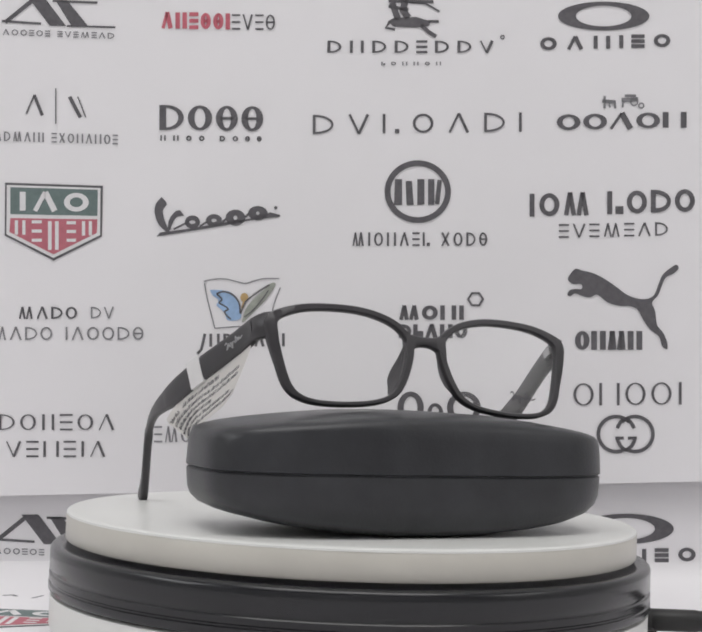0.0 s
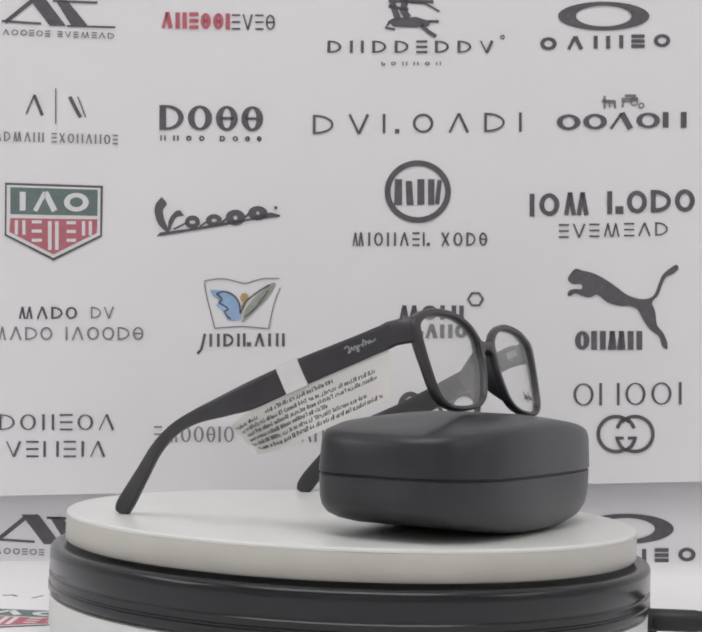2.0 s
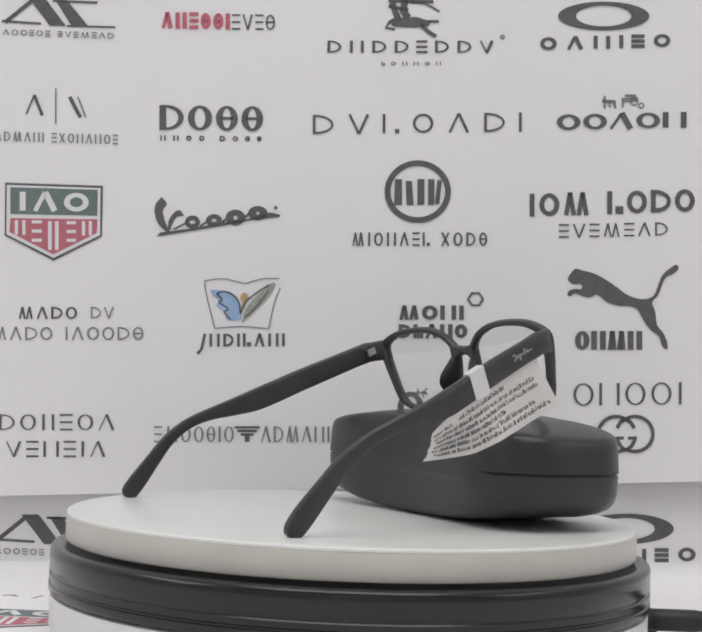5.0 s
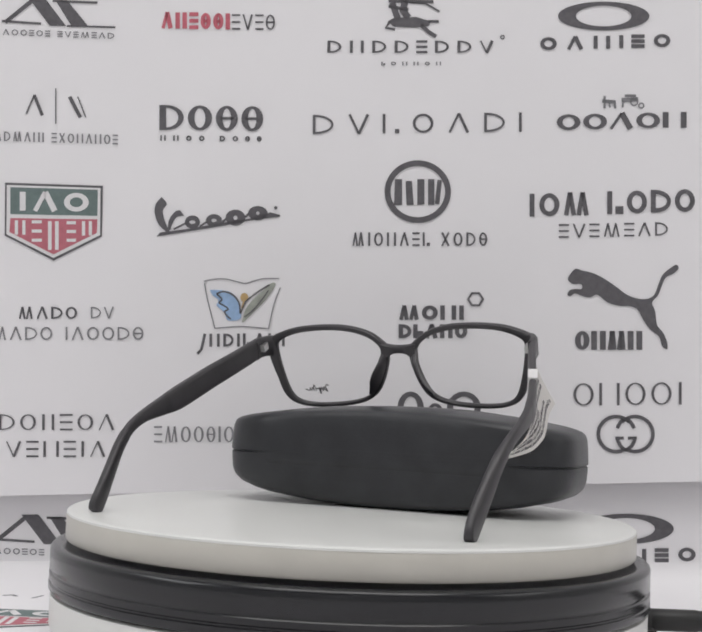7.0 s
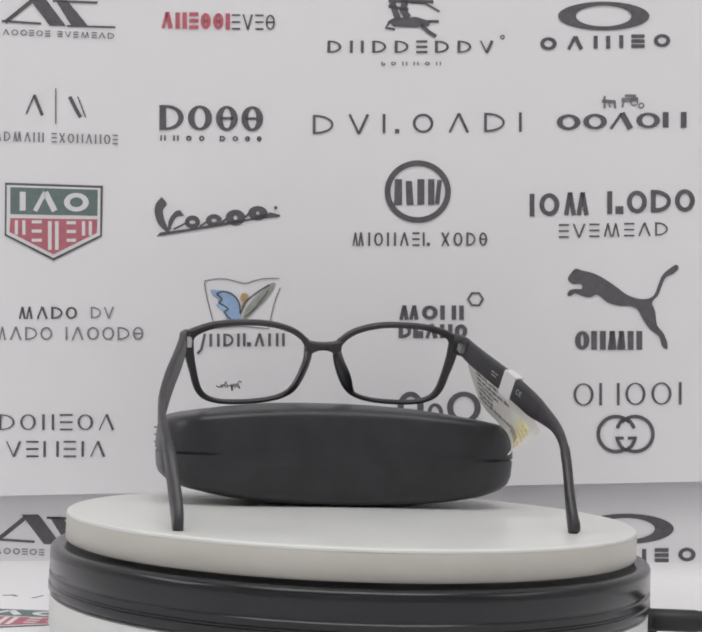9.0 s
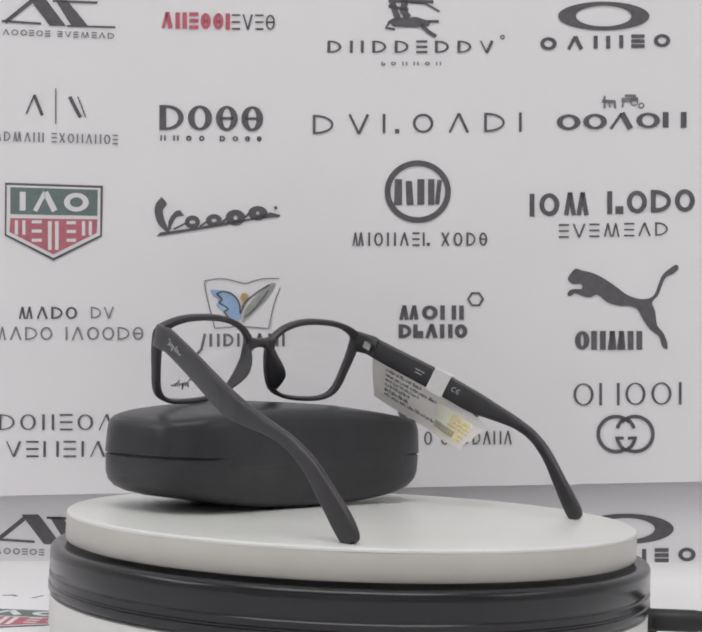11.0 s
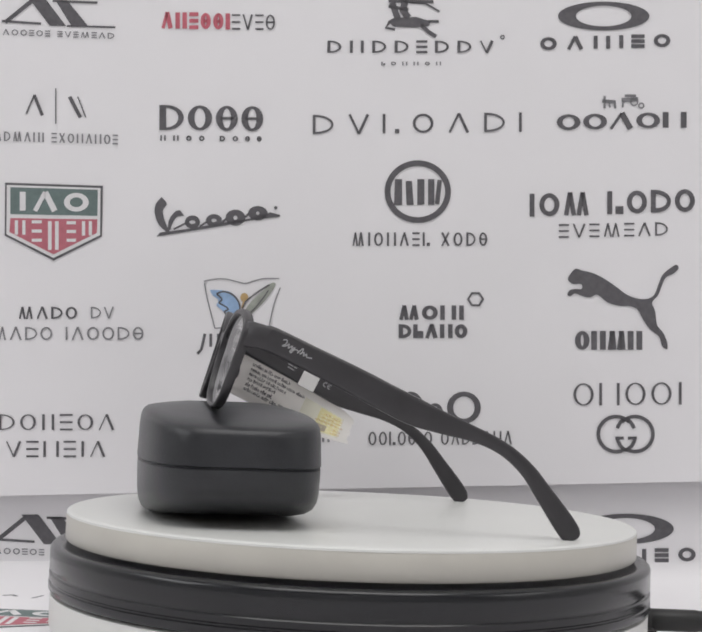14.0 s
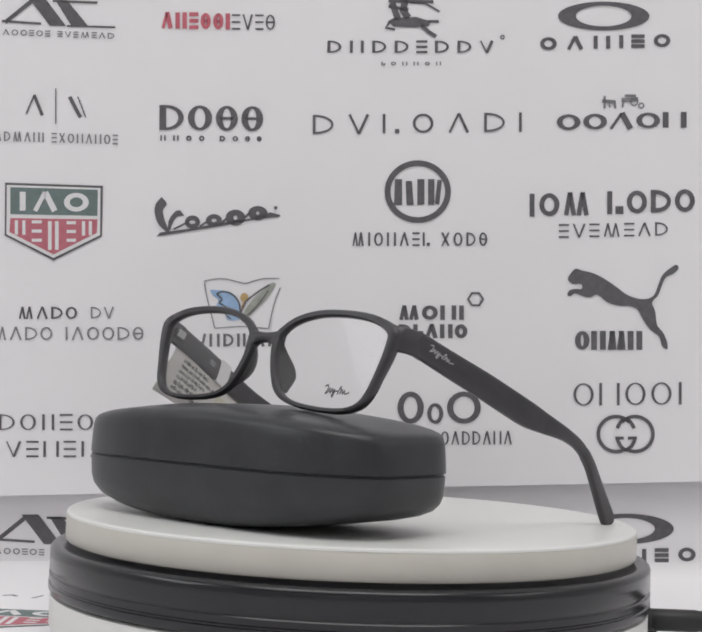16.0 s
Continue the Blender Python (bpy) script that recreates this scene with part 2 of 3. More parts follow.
def oval_logo(sheet, m=None):
    Art().ring(1348, 36, 102, 32, 40, 9, 48).done(sheet, INK, "dark oval ring", m)
    Art().row("oanizo", 1195, 1508, 84, 113, 9, -0.028, 7, 0.62).done(sheet, INK, "heavy dark row of marks", m)


def shield(sheet, m=None):
    Art().poly([(12, 408), (230, 415), (228, 528), (120, 582), (11, 526)]).done(sheet, INK, "dark shield outline", m)
    over = Matrix.Translation((0, -0.00015, 0))
    m2 = (m or Matrix.Translation((0, -0.0003, 0))) @ over
    Art().poly([(16, 413), (225, 420), (224, 525), (120, 576), (15, 523)]).done(sheet, INK_WHITE, "white shield field", m2)
    m3 = m2 @ over
    Art().poly([(24, 418), (219, 424), (218, 482), (24, 478)]).done(sheet, INK_GREEN, "grey-green shield band", m3)
    Art().poly([(24, 487), (218, 490), (217, 520), (120, 568), (22, 518)]).done(sheet, INK_PINK, "red shield point", m3)
    m4 = m3 @ over
    Art().row("iao", 36, 206, 428, 470, 13, 0.02, 10, 0.8).done(sheet, INK_WHITE, "white row of marks", m4)
    a = Art()
    a.row("n", 30, 62, 492, 524, 7).row("z", 68, 98, 492, 540, 7).row("n", 104, 136, 494, 558, 8).row("z", 146, 174, 494, 540, 7).row("n", 180, 210, 494, 526, 7)
    a.done(sheet, INK_WHITE, "white row of marks", m4)


def upper_sheet():
    origin = EYE + WAY * FAR - RIGHT * 784 * UNIT + UP * 705.5 * UNIT
    sheet = thing("printed_backdrop", basis(origin, RIGHT, UP), "white paper backdrop printed with rows of dark emblems", "backdrop")
    bm = bmesh.new()
    cols, rows = 24, 16
    grid = []
    for j in range(rows + 1):
        line = []
        for i in range(cols + 1):
            x = -700 + 2968 * i / cols
            low = 1107 - 0.0204 * x
            y = -1000 + (low + 1000) * j / rows
            line.append((x * UNIT, 0, -y * UNIT))
        grid.append(line)
    front = [[bm.verts.new(p) for p in line] for line in grid]
    back = [[bm.verts.new((p[0], 0.0006, p[2])) for p in line] for line in grid]
    for j in range(rows):
        for i in range(cols):
            bm.faces.new((front[j][i], front[j][i + 1], front[j + 1][i + 1], front[j + 1][i]))
            bm.faces.new((back[j][i], back[j + 1][i], back[j + 1][i + 1], back[j][i + 1]))
    edge = lambda g: g[0] + [r[-1] for r in g[1:]] + g[-1][-2::-1] + [r[0] for r in g[-2:0:-1]]
    a, b = edge(front), edge(back)
    for k in range(len(a)):
        j = (k + 1) % len(a)
        bm.faces.new((a[k], a[j], b[j], b[k]))
    part("paper", bm, PAPER, sheet, smooth=False)
    top_row_left(sheet)
    Art().row("anzbbi", 358, 516, 27, 63, 10, 0.02, 7, 0.82).done(sheet, INK_RED, "heavy red row of marks")
    Art().row("zyzb", 516, 617, 32, 66, 4, 0.01, 3.5, 0.8).done(sheet, INK, "thin dark row of marks")
    a = Art()
    a.poly([(866, 48), (880, 40), (930, 38), (962, 48), (958, 58), (930, 62), (880, 60)]).stroke([(876, 6), (884, 30), (890, 44)], 14).stroke([(905, 0), (900, 24), (912, 40)], 16)
    a.stroke([(915, 6), (950, 8), (982, 26)], 4).stroke([(870, 50), (862, 62), (882, 66)], 6).stroke([(940, 56), (958, 72), (974, 82)], 9).stroke([(956, 48), (980, 48)], 6)
    a.stroke([(868, 2), (968, 4)], 8).stroke([(868, 14), (912, 22)], 7)
    a.done(sheet, INK, "dark figure-like emblem of plain strokes")
    a = Art().row("qnqqzqqy", 722, 1112, 91, 118, 6.5, 0.0, 3.5, 0.62)
    a.ring(1122, 83, 5, 5, 2, None, 12).done(sheet, INK, "dark row of marks")
    Art().row("lonnon", 846, 992, 138, 146, 3, 0.0, 2, 0.45).done(sheet, INK_LIGHT, "small pale row of marks")
    oval_logo(sheet)
    Art().stroke([(59, 254), (77, 212)], 3.5).stroke([(77, 212), (95, 258)], 7).stroke([(125, 197), (125, 276)], 2.5).stroke([(156, 216), (180, 262)], 8).stroke([(174, 216), (192, 262)], 2.5).done(
        sheet, INK, "thin dark slanted bars about an upright line")
    Art().row("aqwani.zxonanoz", -14, 266, 293, 314, 3.5, 0.03, 2.5, 0.72).done(sheet, INK_LIGHT, "thin grey row of marks")
    Art().row("qobb", 352, 592, 234, 290, 15, 0.015, 6, 0.86).done(sheet, INK, "heavy dark row of marks")
    Art().row("nnoo.qobb", 350, 592, 302, 314, 3.5, 0.01, 3, 0.42).done(sheet, INK, "small dark row of marks")
    Art().row("qyloaqi", 682, 1180, 257, 300, 6, -0.012, 5, 0.58).done(sheet, INK, "wide-set dark row of marks")
    Art().row("ooaon", 1240, 1536, 256, 291, 13, -0.022, 6, 0.9).done(sheet, INK, "heavy dark row of marks")
    a = Art().stroke([(1345, 226), (1375, 228)], 8).stroke([(1350, 214), (1350, 242)], 5).stroke([(1372, 226), (1374, 242)], 5).stroke([(1360, 226), (1362, 240)], 4)
    a.stroke([(1388, 224), (1425, 222)], 10).ring(1416, 228, 9, 9, 3, None, 14).stroke([(1392, 226), (1390, 240)], 4).ring(1432, 236, 7, 7, 3, None, 12).stroke([(1395, 214), (1420, 214)], 6)
    a.done(sheet, INK_LIGHT, "small grey carriage-like emblem of plain strokes")
    shield(sheet)
    a = Art()
    curve = lambda *p: [(q.x, q.y) for q in spline([(x, y, 0) for x, y in p], steps=4)]
    a.poly([(350, 528), (358, 519), (420, 511), (500, 497), (560, 488), (604, 474), (626, 480), (625, 484), (560, 492), (500, 504), (420, 517)])
    a.poly(curve((361, 440), (348, 456), (346, 476), (354, 500), (372, 518)) + curve((379, 516), (368, 492), (364, 470), (373, 455), (362, 441)))
    a.poly(curve((375, 512), (378, 490), (392, 472), (403, 470)) + curve((412, 482), (396, 484), (386, 498), (381, 514)))
    a.ring(430, 496, 17, 15, 10, 11, 18).stroke([(388, 512), (412, 500), (424, 490)], 4).ring(478, 492, 18, 14, 12, 10, 18).stroke([(446, 506), (464, 494)], 4)
    a.ring(526, 486, 22, 18, 17, 13, 18).stroke([(492, 500), (506, 488)], 5).ring(576, 476, 22, 16, 18, 12, 18).stroke([(546, 486), (560, 474)], 5)
    a.ring(616, 464, 4, 4, 4, None, 10)
    a.done(sheet, INK, "dark brush-like looped emblem with an underline")
    Art().ring(933, 428, 74, 70, 13, None, 56).done(sheet, INK, "dark ring emblem")
    a = Art().poly([(882, 400), (898, 400), (898, 458), (880, 458)]).poly([(906, 404), (920, 404), (924, 458), (908, 458)]).poly([(932, 400), (948, 400), (948, 456), (932, 458)])
    a.poly([(956, 400), (970, 400), (970, 458), (956, 458)]).stroke([(982, 402), (976, 456)], 10)
    a.done(sheet, INK, "heavy dark bars inside the ring")
    Art().row("wionazl.xoqb", 782, 1092, 519, 549, 4.5, 0.0, 3.5, 0.7).done(sheet, INK, "thin dark row of marks")
    Art().row("iow.loqo", 1176, 1556, 433, 484, 11, -0.03, 10, 0.84).done(sheet, INK, "heavy dark row of marks")
    Art().row("zyzwzaq", 1244, 1496, 501, 531, 4, -0.02, 3.5, 0.74).done(sheet, INK, "thin dark row of marks")
    Art().row("waqo", 38, 176, 685, 712, 5, 0.0, 4, 0.78).done(sheet, INK, "dark row of marks")
    Art().row("qy", 200, 258, 685, 711, 3.5, 0.0, 3, 0.78).done(sheet, INK_LIGHT, "thin grey row of marks")
    Art().row("waqo.iaooqb", -24, 324, 730, 759, 4, 0.0, 3.5, 0.78).done(sheet, INK_LIGHT, "grey row of marks")
    a = Art()
    for line in ([(456, 628), (480, 623), (505, 623), (530, 629), (548, 633), (568, 627), (590, 622), (624, 622)], [(457, 632), (464, 670), (480, 732)], [(480, 733), (540, 729), (600, 734)], [(600, 734), (612, 680), (626, 642)]):
        a.stroke(curve(*line), 2.4)
    a.done(sheet, INK_LIGHT, "thin grey emblem outline")
    Art().poly(curve((470, 647), (492, 648), (514, 652), (530, 666), (537, 688), (538, 710), (524, 716), (508, 714), (502, 700), (494, 690), (484, 682), (488, 670), (476, 660), (470, 650))).done(sheet, INK_BLUE, "pale blue wing shape")
    Art().poly(curve((540, 720), (548, 692), (566, 668), (588, 648), (606, 632), (616, 634), (608, 650), (588, 676), (566, 698), (544, 720))).done(sheet, INK_OLIVE, "sage leaf shape")
    Art().ring(546, 664, 9, 10, 9, 10, 16).stroke([(546, 672), (542, 688)], 6).done(sheet, INK_OCHRE, "ochre dot")
    over = Matrix.Translation((0, -0.0005, 0))
    a = Art().stroke(curve((484, 656), (500, 651), (520, 658), (534, 676), (537, 700)), 3.5).stroke(curve((484, 656), (496, 668), (490, 676), (500, 682), (510, 690), (502, 696), (508, 706), (516, 712)), 3)
    a.stroke(curve((537, 700), (546, 680), (552, 670), (576, 652), (602, 636)), 3.5).stroke(curve((546, 708), (566, 692), (586, 668), (600, 648)), 3)
    a.done(sheet, INK, "dark wing edge lines", over)
    a = Art().row("nqilani", 464, 640, 745, 774, 6, -0.005, 5, 0.74).stroke([(458, 745), (450, 780), (441, 790)], 6)
    a.done(sheet, INK, "dark row of marks")
    Art().row("woni", 888, 1040, 682, 714, 10, 0.0, 8, 0.86).ring(1062, 668, 19, 18, 5, None, 6).done(sheet, INK, "heavy dark row of marks with a six-sided ring")
    Art().row("qlano", 888, 1046, 724, 755, 10, 0.0, 8, 0.86).done(sheet, INK, "heavy dark row of marks")
    a = Art()
    body = [(1268, 624), (1275, 610), (1286, 600), (1300, 604), (1325, 610), (1352, 624), (1378, 642), (1400, 658), (1425, 667), (1446, 667), (1461, 658), (1470, 636), (1479, 614), (1495, 600), (1510, 591), (1515, 600), (1502, 612),
            (1486, 620), (1477, 640), (1469, 660), (1456, 675), (1463, 695), (1467, 725), (1480, 742), (1489, 762), (1490, 780), (1478, 772), (1472, 752), (1452, 736), (1436, 714), (1424, 692), (1408, 684), (1385, 683), (1358, 676), (1334, 658), (1318, 664),
            (1300, 661), (1284, 655), (1274, 661), (1267, 658), (1272, 648), (1286, 645), (1299, 645), (1298, 634), (1280, 634)]
    a.poly([(p.x, p.y) for p in spline([(*p, 0) for p in body], True, 3)])
    a.done(sheet, INK, "dark leaping silhouette emblem")
    Art().row("onwn", 1282, 1436, 739, 781, 13, 0.0, 8, 0.9).done(sheet, INK, "heavy dark row of marks")
    Art().row("onooi", 1274, 1532, 856, 906, 6, -0.012, 3, 0.78).done(sheet, INK, "thin dark row of marks")
    a = Art().ring(1376, 969, 44, 43, 8, None, 40, 60, 318).ring(1418, 969, 44, 43, 8, None, 40, -138, 120)
    a.stroke(curve((1396, 934), (1408, 942), (1416, 956)), 8).stroke(curve((1398, 934), (1386, 942), (1378, 956)), 8).stroke([(1374, 978), (1393, 978)], 7).stroke([(1402, 978), (1422, 978)], 7)
    a.stroke(curve((1378, 980), (1386, 996), (1398, 1006)), 8).stroke(curve((1418, 980), (1410, 996), (1396, 1006)), 8)
    a.done(sheet, INK, "two linked dark rings")
    Art().row("qoiizoa", -8, 262, 925, 960, 5.5, 0.0, 2.5, 0.74).done(sheet, INK, "thin dark row of marks")
    Art().row("yznzia", 8, 242, 985, 1020, 5.5, 0.0, 2.5, 0.74).done(sheet, INK, "thin dark row of marks")
    Art().row("zwoobio", 342, 526, 952, 987, 5, 0.0, 2.5, 0.78).done(sheet, INK_LIGHT, "thin grey row of marks")
    Art().row("aqwani", 580, 740, 952, 987, 5, 0.0, 2.5, 0.78).done(sheet, INK_LIGHT, "thin grey row of marks")
    Art().stroke([(524, 954), (580, 954)], 5).stroke([(530, 962), (574, 962)], 5).stroke([(538, 970), (566, 970)], 5).stroke([(552, 970), (552, 986)], 10).done(sheet, INK, "dark striped wing emblem")
    Art().row("o", 886, 948, 874, 946, 14, 0, 11, 0.95).row("o", 952, 992, 900, 946, 9, 0, 7, 0.9).row("o", 996, 1076, 874, 946, 14, 0, 11, 0.95).done(sheet, INK, "heavy dark row of ovals")
    Art().row("oolob.o.oaqqana", 820, 1146, 964, 994, 4, -0.006, 3, 0.76).done(sheet, INK, "thin dark row of marks")


upper_sheet()


def lower_sheet():
    origin = EYE + WAY * NEAR - RIGHT * 784 * UNIT + UP * 705.5 * UNIT
    m = basis(origin, RIGHT, UP)
    sheet = thing("table_sheet", m, "second white printed paper sheet curving down onto the table", "paper sheet")
    inv = m.inverted()
    sections = []
    for i in range(41):
        # across the sheet
        a = (-820 + 1640 * i / 40) / 1000
        at = lambda depth, down: EYE + WAY * depth + RIGHT * a - UP * down
        line = [at(NEAR + 0.004, 0.040), at(NEAR + 0.002, 0.080), at(NEAR, 0.100), at(NEAR, 0.118), at(NEAR, 0.132)]
        foot = at(NEAR, 0.136)
        flat = lambda y: Vector((foot.x, y, TABLE + 0.0006))
        down = (foot.z - TABLE)
        bend = [Vector((foot.x, foot.y - 0.036 * (1 - math.cos(radians(k))) , TABLE + 0.0006 + down * (1 - math.sin(radians(k))))) for k in (20, 40, 60, 75, 90)]
        pts = spline(line, steps=5)[:-1] + [line[-1], foot] + bend + [flat(foot.y - 0.06), flat(0.03), flat(-0.1), flat(-0.3), flat(-0.72)]
        sections.append([inv @ p for p in pts])
    bm = bmesh.new()
    rows = [[bm.verts.new(p) for p in s] for s in sections]
    for r, s in zip(rows, rows[1:]):
        for k in range(len(r) - 1):
            bm.faces.new((r[k], s[k], s[k + 1], r[k + 1]))
    bmesh.ops.recalc_face_normals(bm, faces=bm.faces)
    bmesh.ops.solidify(bm, geom=bm.faces[:], thickness=0.0004)
    part("paper", bm, PAPER, sheet)
    # the same print begins again on this sheet
    big = Matrix.Diagonal((1.066, 1.0, 1.066, 1))
    shift = Matrix.Translation((0.0, -0.0007, 0.0006)) @ Matrix.Translation(((97 - 784) * 0.00024842 + 784 * UNIT, 0, -(1217 - 705.5) * 0.00024842 - 705.5 * UNIT)) @ big @ Matrix.Translation((-110 * UNIT, 0, 58 * UNIT))
    top_row_left(sheet, shift)
    oval_logo(sheet, shift @ Matrix.Translation((0.0003, 0, 0.0026)))
    # and the next rows lie flat on the table
    flat = inv @ Matrix.Translation((-0.177, 0.149, TABLE + 0.0011)) @ pose(0, 0, 0, -90, 0, 0) @ big
    shield(sheet, flat)
    Art().stroke([(46, 222), (60, 212)], 5).stroke([(60, 212), (72, 224)], 7).stroke([(104, 240), (116, 206)], 5).done(sheet, INK_LIGHT, "thin grey slanted bars", flat @ Matrix.Translation((0, 0, -0.012)))


lower_sheet()


# ---- turntable ----
def turntable():
    tt = thing("turntable", pose(0, 0, TABLE), "round motorised turntable with ivory plate and glossy black body", "turntable")
    z = lambda v: v + 52.5
    part("base", lathe([(0, 0.8), (119, 0.8), (121, 2.5), (122.6, 9), (122.6, z(-31.6)), (120, z(-30.8)), (0, z(-30.8))]), BASE_WHITE, tt, "white plastic base ring")
    part("body", lathe([(0, z(-30.6)), (120, z(-30.6)), (122.8, z(-30.2)), (123.4, z(-29.2)), (123.4, z(-27.2)), (122.8, z(-26.7)), (122.8, z(-26.1)), (123.3, z(-25.6)), (123.3, z(-23.4)), (122.7, z(-22.8)),
                        (122.7, z(-22.0)), (123.2, z(-21.4)), (123.2, z(-14.4)), (122.9, z(-13.2)), (122.0, z(-12.4)), (120.8, z(-12.0)), (119.0, z(-12.0)), (118.4, z(-12.2)), (0, z(-12.2))]), BLACK, tt, "glossy black ringed body")
    plate = part("plate", lathe([(0, -11.4), (115.5, -11.4), (116.4, -11), (116.4, -1.6), (117.4, -1.4), (117.3, -0.6), (116.6, -0.15), (115.0, 0), (60, 0), (0, 0)], 160), PLATE, tt, "ivory white turning plate")
    part("rim", lathe([(116.4, -11.6), (117.0, -11.5), (117.5, -10.8), (117.5, -2.0), (117.2, -1.4), (116.4, -1.4)], 160), RIM, plate, "beige edge band")
    plate.matrix_basis = pose(0, 0, DISC - TABLE)
    # plug and lead on the side
    def rod(points, radii, n=20):
        secs = []
        for i, q in enumerate(points):
            d = (Vector(points[min(i + 1, len(points) - 1)]) - Vector(points[max(i - 1, 0)])).normalized()
            s = d.cross(Vector((0, 0, 1))).normalized()
            t = s.cross(d)
            secs.append([(Vector(q) + (s * math.cos(k * math.tau / n) + t * math.sin(k * math.tau / n)) * radii[i]) / 1000 for k in range(n)])
        return loft(secs)
    part("socket", rod([(119, -6, z(-37.6)), (124.6, -6, z(-37.6))], [6.4, 6.0]), RUBBER, tt, "black socket collar")
    part("plug", rod([(124, -6, z(-37)), (125, -6, z(-37)), (144, -6, z(-37)), (145, -6, z(-37)), (152, -6, z(-37)), (153, -6, z(-37)), (170, -6, z(-37)), (172, -6, z(-37))], [4.0, 4.6, 4.6, 4.3, 4.3, 4.9, 4.9, 2.6]), RUBBER, tt, "black moulded plug")
    lead = [Vector(q) for q in ((171, -6, z(-37)), (190, -5, z(-38.8)), (215, 0, z(-46)), (250, 10, z(-49.6)), (330, 30, z(-49.6)), (480, 20, z(-49.6)))]
    pts = spline(lead, steps=6)
    part("lead", rod(pts, [1.9] * len(pts), 12), RUBBER, tt, "thin black lead")
    part("switch", box(bmesh.new(), 0.1185, -0.022, 0.004, 0.1245, -0.014, 0.0135), RUBBER, tt, "black switch", smooth=False)
    return tt, plate


TURNTABLE, TURN_PLATE = turntable()


# ---- glasses case ----
def glasses_case():
    ob = thing("glasses_case", pose(-0.0052, -0.0533, DISC, 0, 0, -1.14), "closed black leatherette hard glasses case lying on the turntable", "glasses case")
    A, B, N = 81.5, 36.6, 3.8

    def ring(z, s, grow=0.0, sag=0.0, n=96):
        pts = []
        for k in range(n):
            c, d = math.cos(k * math.tau / n), math.sin(k * math.tau / n)
            e = N if d > 0 else 3.1
            x = (A * s + grow) * math.copysign(abs(c) ** (2 / e), c)
            y = (B * s + grow) * math.copysign(abs(d) ** (2 / e), d)
            if d > 0:
                # the hinge side is drawn in at the middle
                y -= 7.5 * s * max(0, 1 - (x / A) ** 2) ** 2 * d
            pts.append((x / 1000, y / 1000, (z + sag * (x / A) ** 2) / 1000))
        return pts
    low = [(0, 0.2, 0, 8), (0, 0.5, 0, 8), (0.1, 0.76, 0, 8), (0.9, 0.88, 0, 8), (2.6, 0.945, 0, 7.6), (5.5, 0.98, 0, 6.8), (10, 0.995, 0, 5), (16, 1.0, 0, 3.5), (21.6, 1.0, 0.1, 0), (22.2, 1.0, -0.5, 0)]
    up = [(22.4, 1.0, -0.5, 0), (23.0, 1.0, 0.3, 0), (30, 1.0, 0, -0.5), (35, 0.995, 0, -1.5), (38.6, 0.985, 0, -3), (40.6, 0.968, 0, -4), (41.9, 0.94, 0, -4.8), (42.8, 0.90, 0, -5.3), (43.5, 0.82, 0, -5.7), (44.3, 0.66, 0, -6), (45.0, 0.45, 0, -6), (45.1, 0.15, 0, -6)]
    part("bottom_shell", loft([ring(z, s, g, q) for z, s, g, q in low]), LEATHER, ob, "black lower shell")
    part("lid", loft([ring(z, s, g, q) for z, s, g, q in up]), LEATHER, ob, "black domed lid")
    # a strip of the cover runs over the hinge at the back
    n = 96
    back = [k for k in range(n) if 0.14 < k / n < 0.36]
    cover = bmesh.new()
    fade = lambda i: -0.6 * max(0, 1 - min(i, len(back) - 1 - i) / 3)
    rows = [[cover.verts.new(ring(z, 1.0, g + fade(i))[k]) for i, k in enumerate(back)] for z, g in ((17.0, -0.4), (17.6, 0.08), (20, 0.25), (24.5, 0.25), (27.4, 0.08), (28.0, -0.4))]
    for a, b in zip(rows, rows[1:]):
        for k in range(len(back) - 1):
            cover.faces.new((a[k], a[k + 1], b[k + 1], b[k]))
    for a in (0, -1):
        cover.faces.new([r[a] for r in rows])
    part("hinge_cover", cover, LEATHER, ob, "black hinge strip")
    part("seam", loft([ring(21.9, 1.0, -0.55), ring(22.7, 1.0, -0.55)]), LEATHER, ob, "dark closing seam")
    return ob


CASE = glasses_case()


# ---- spectacles ----
FRONT = Matrix.Translation((0.0016, -0.0557, 0.0735)) @ pose(0, 0, 0, -15.44, 0, 0) @ pose(0, 0, 0, 0, 1.84, 0)


def on_front(u, v, w):
    """A point of the front: u across, v up, w forwards, in millimetres; the front wraps back towards its ends."""
    u *= 0.983
    return FRONT @ Vector((u / 1000, -(w - u * u / 1640) / 1000, v * 0.987 / 1000))


OPENING = [(60.4, 2.6), (51, 6.4), (38, 7.6), (25.5, 6.9), (15, 3.7), (9.2, -1.5), (8.8, -8), (12.2, -18.0), (17, -24.2), (26, -27.2), (40.4, -28.2), (51, -27), (56.6, -22.6), (59.8, -12.3), (61.4, -2.5)]


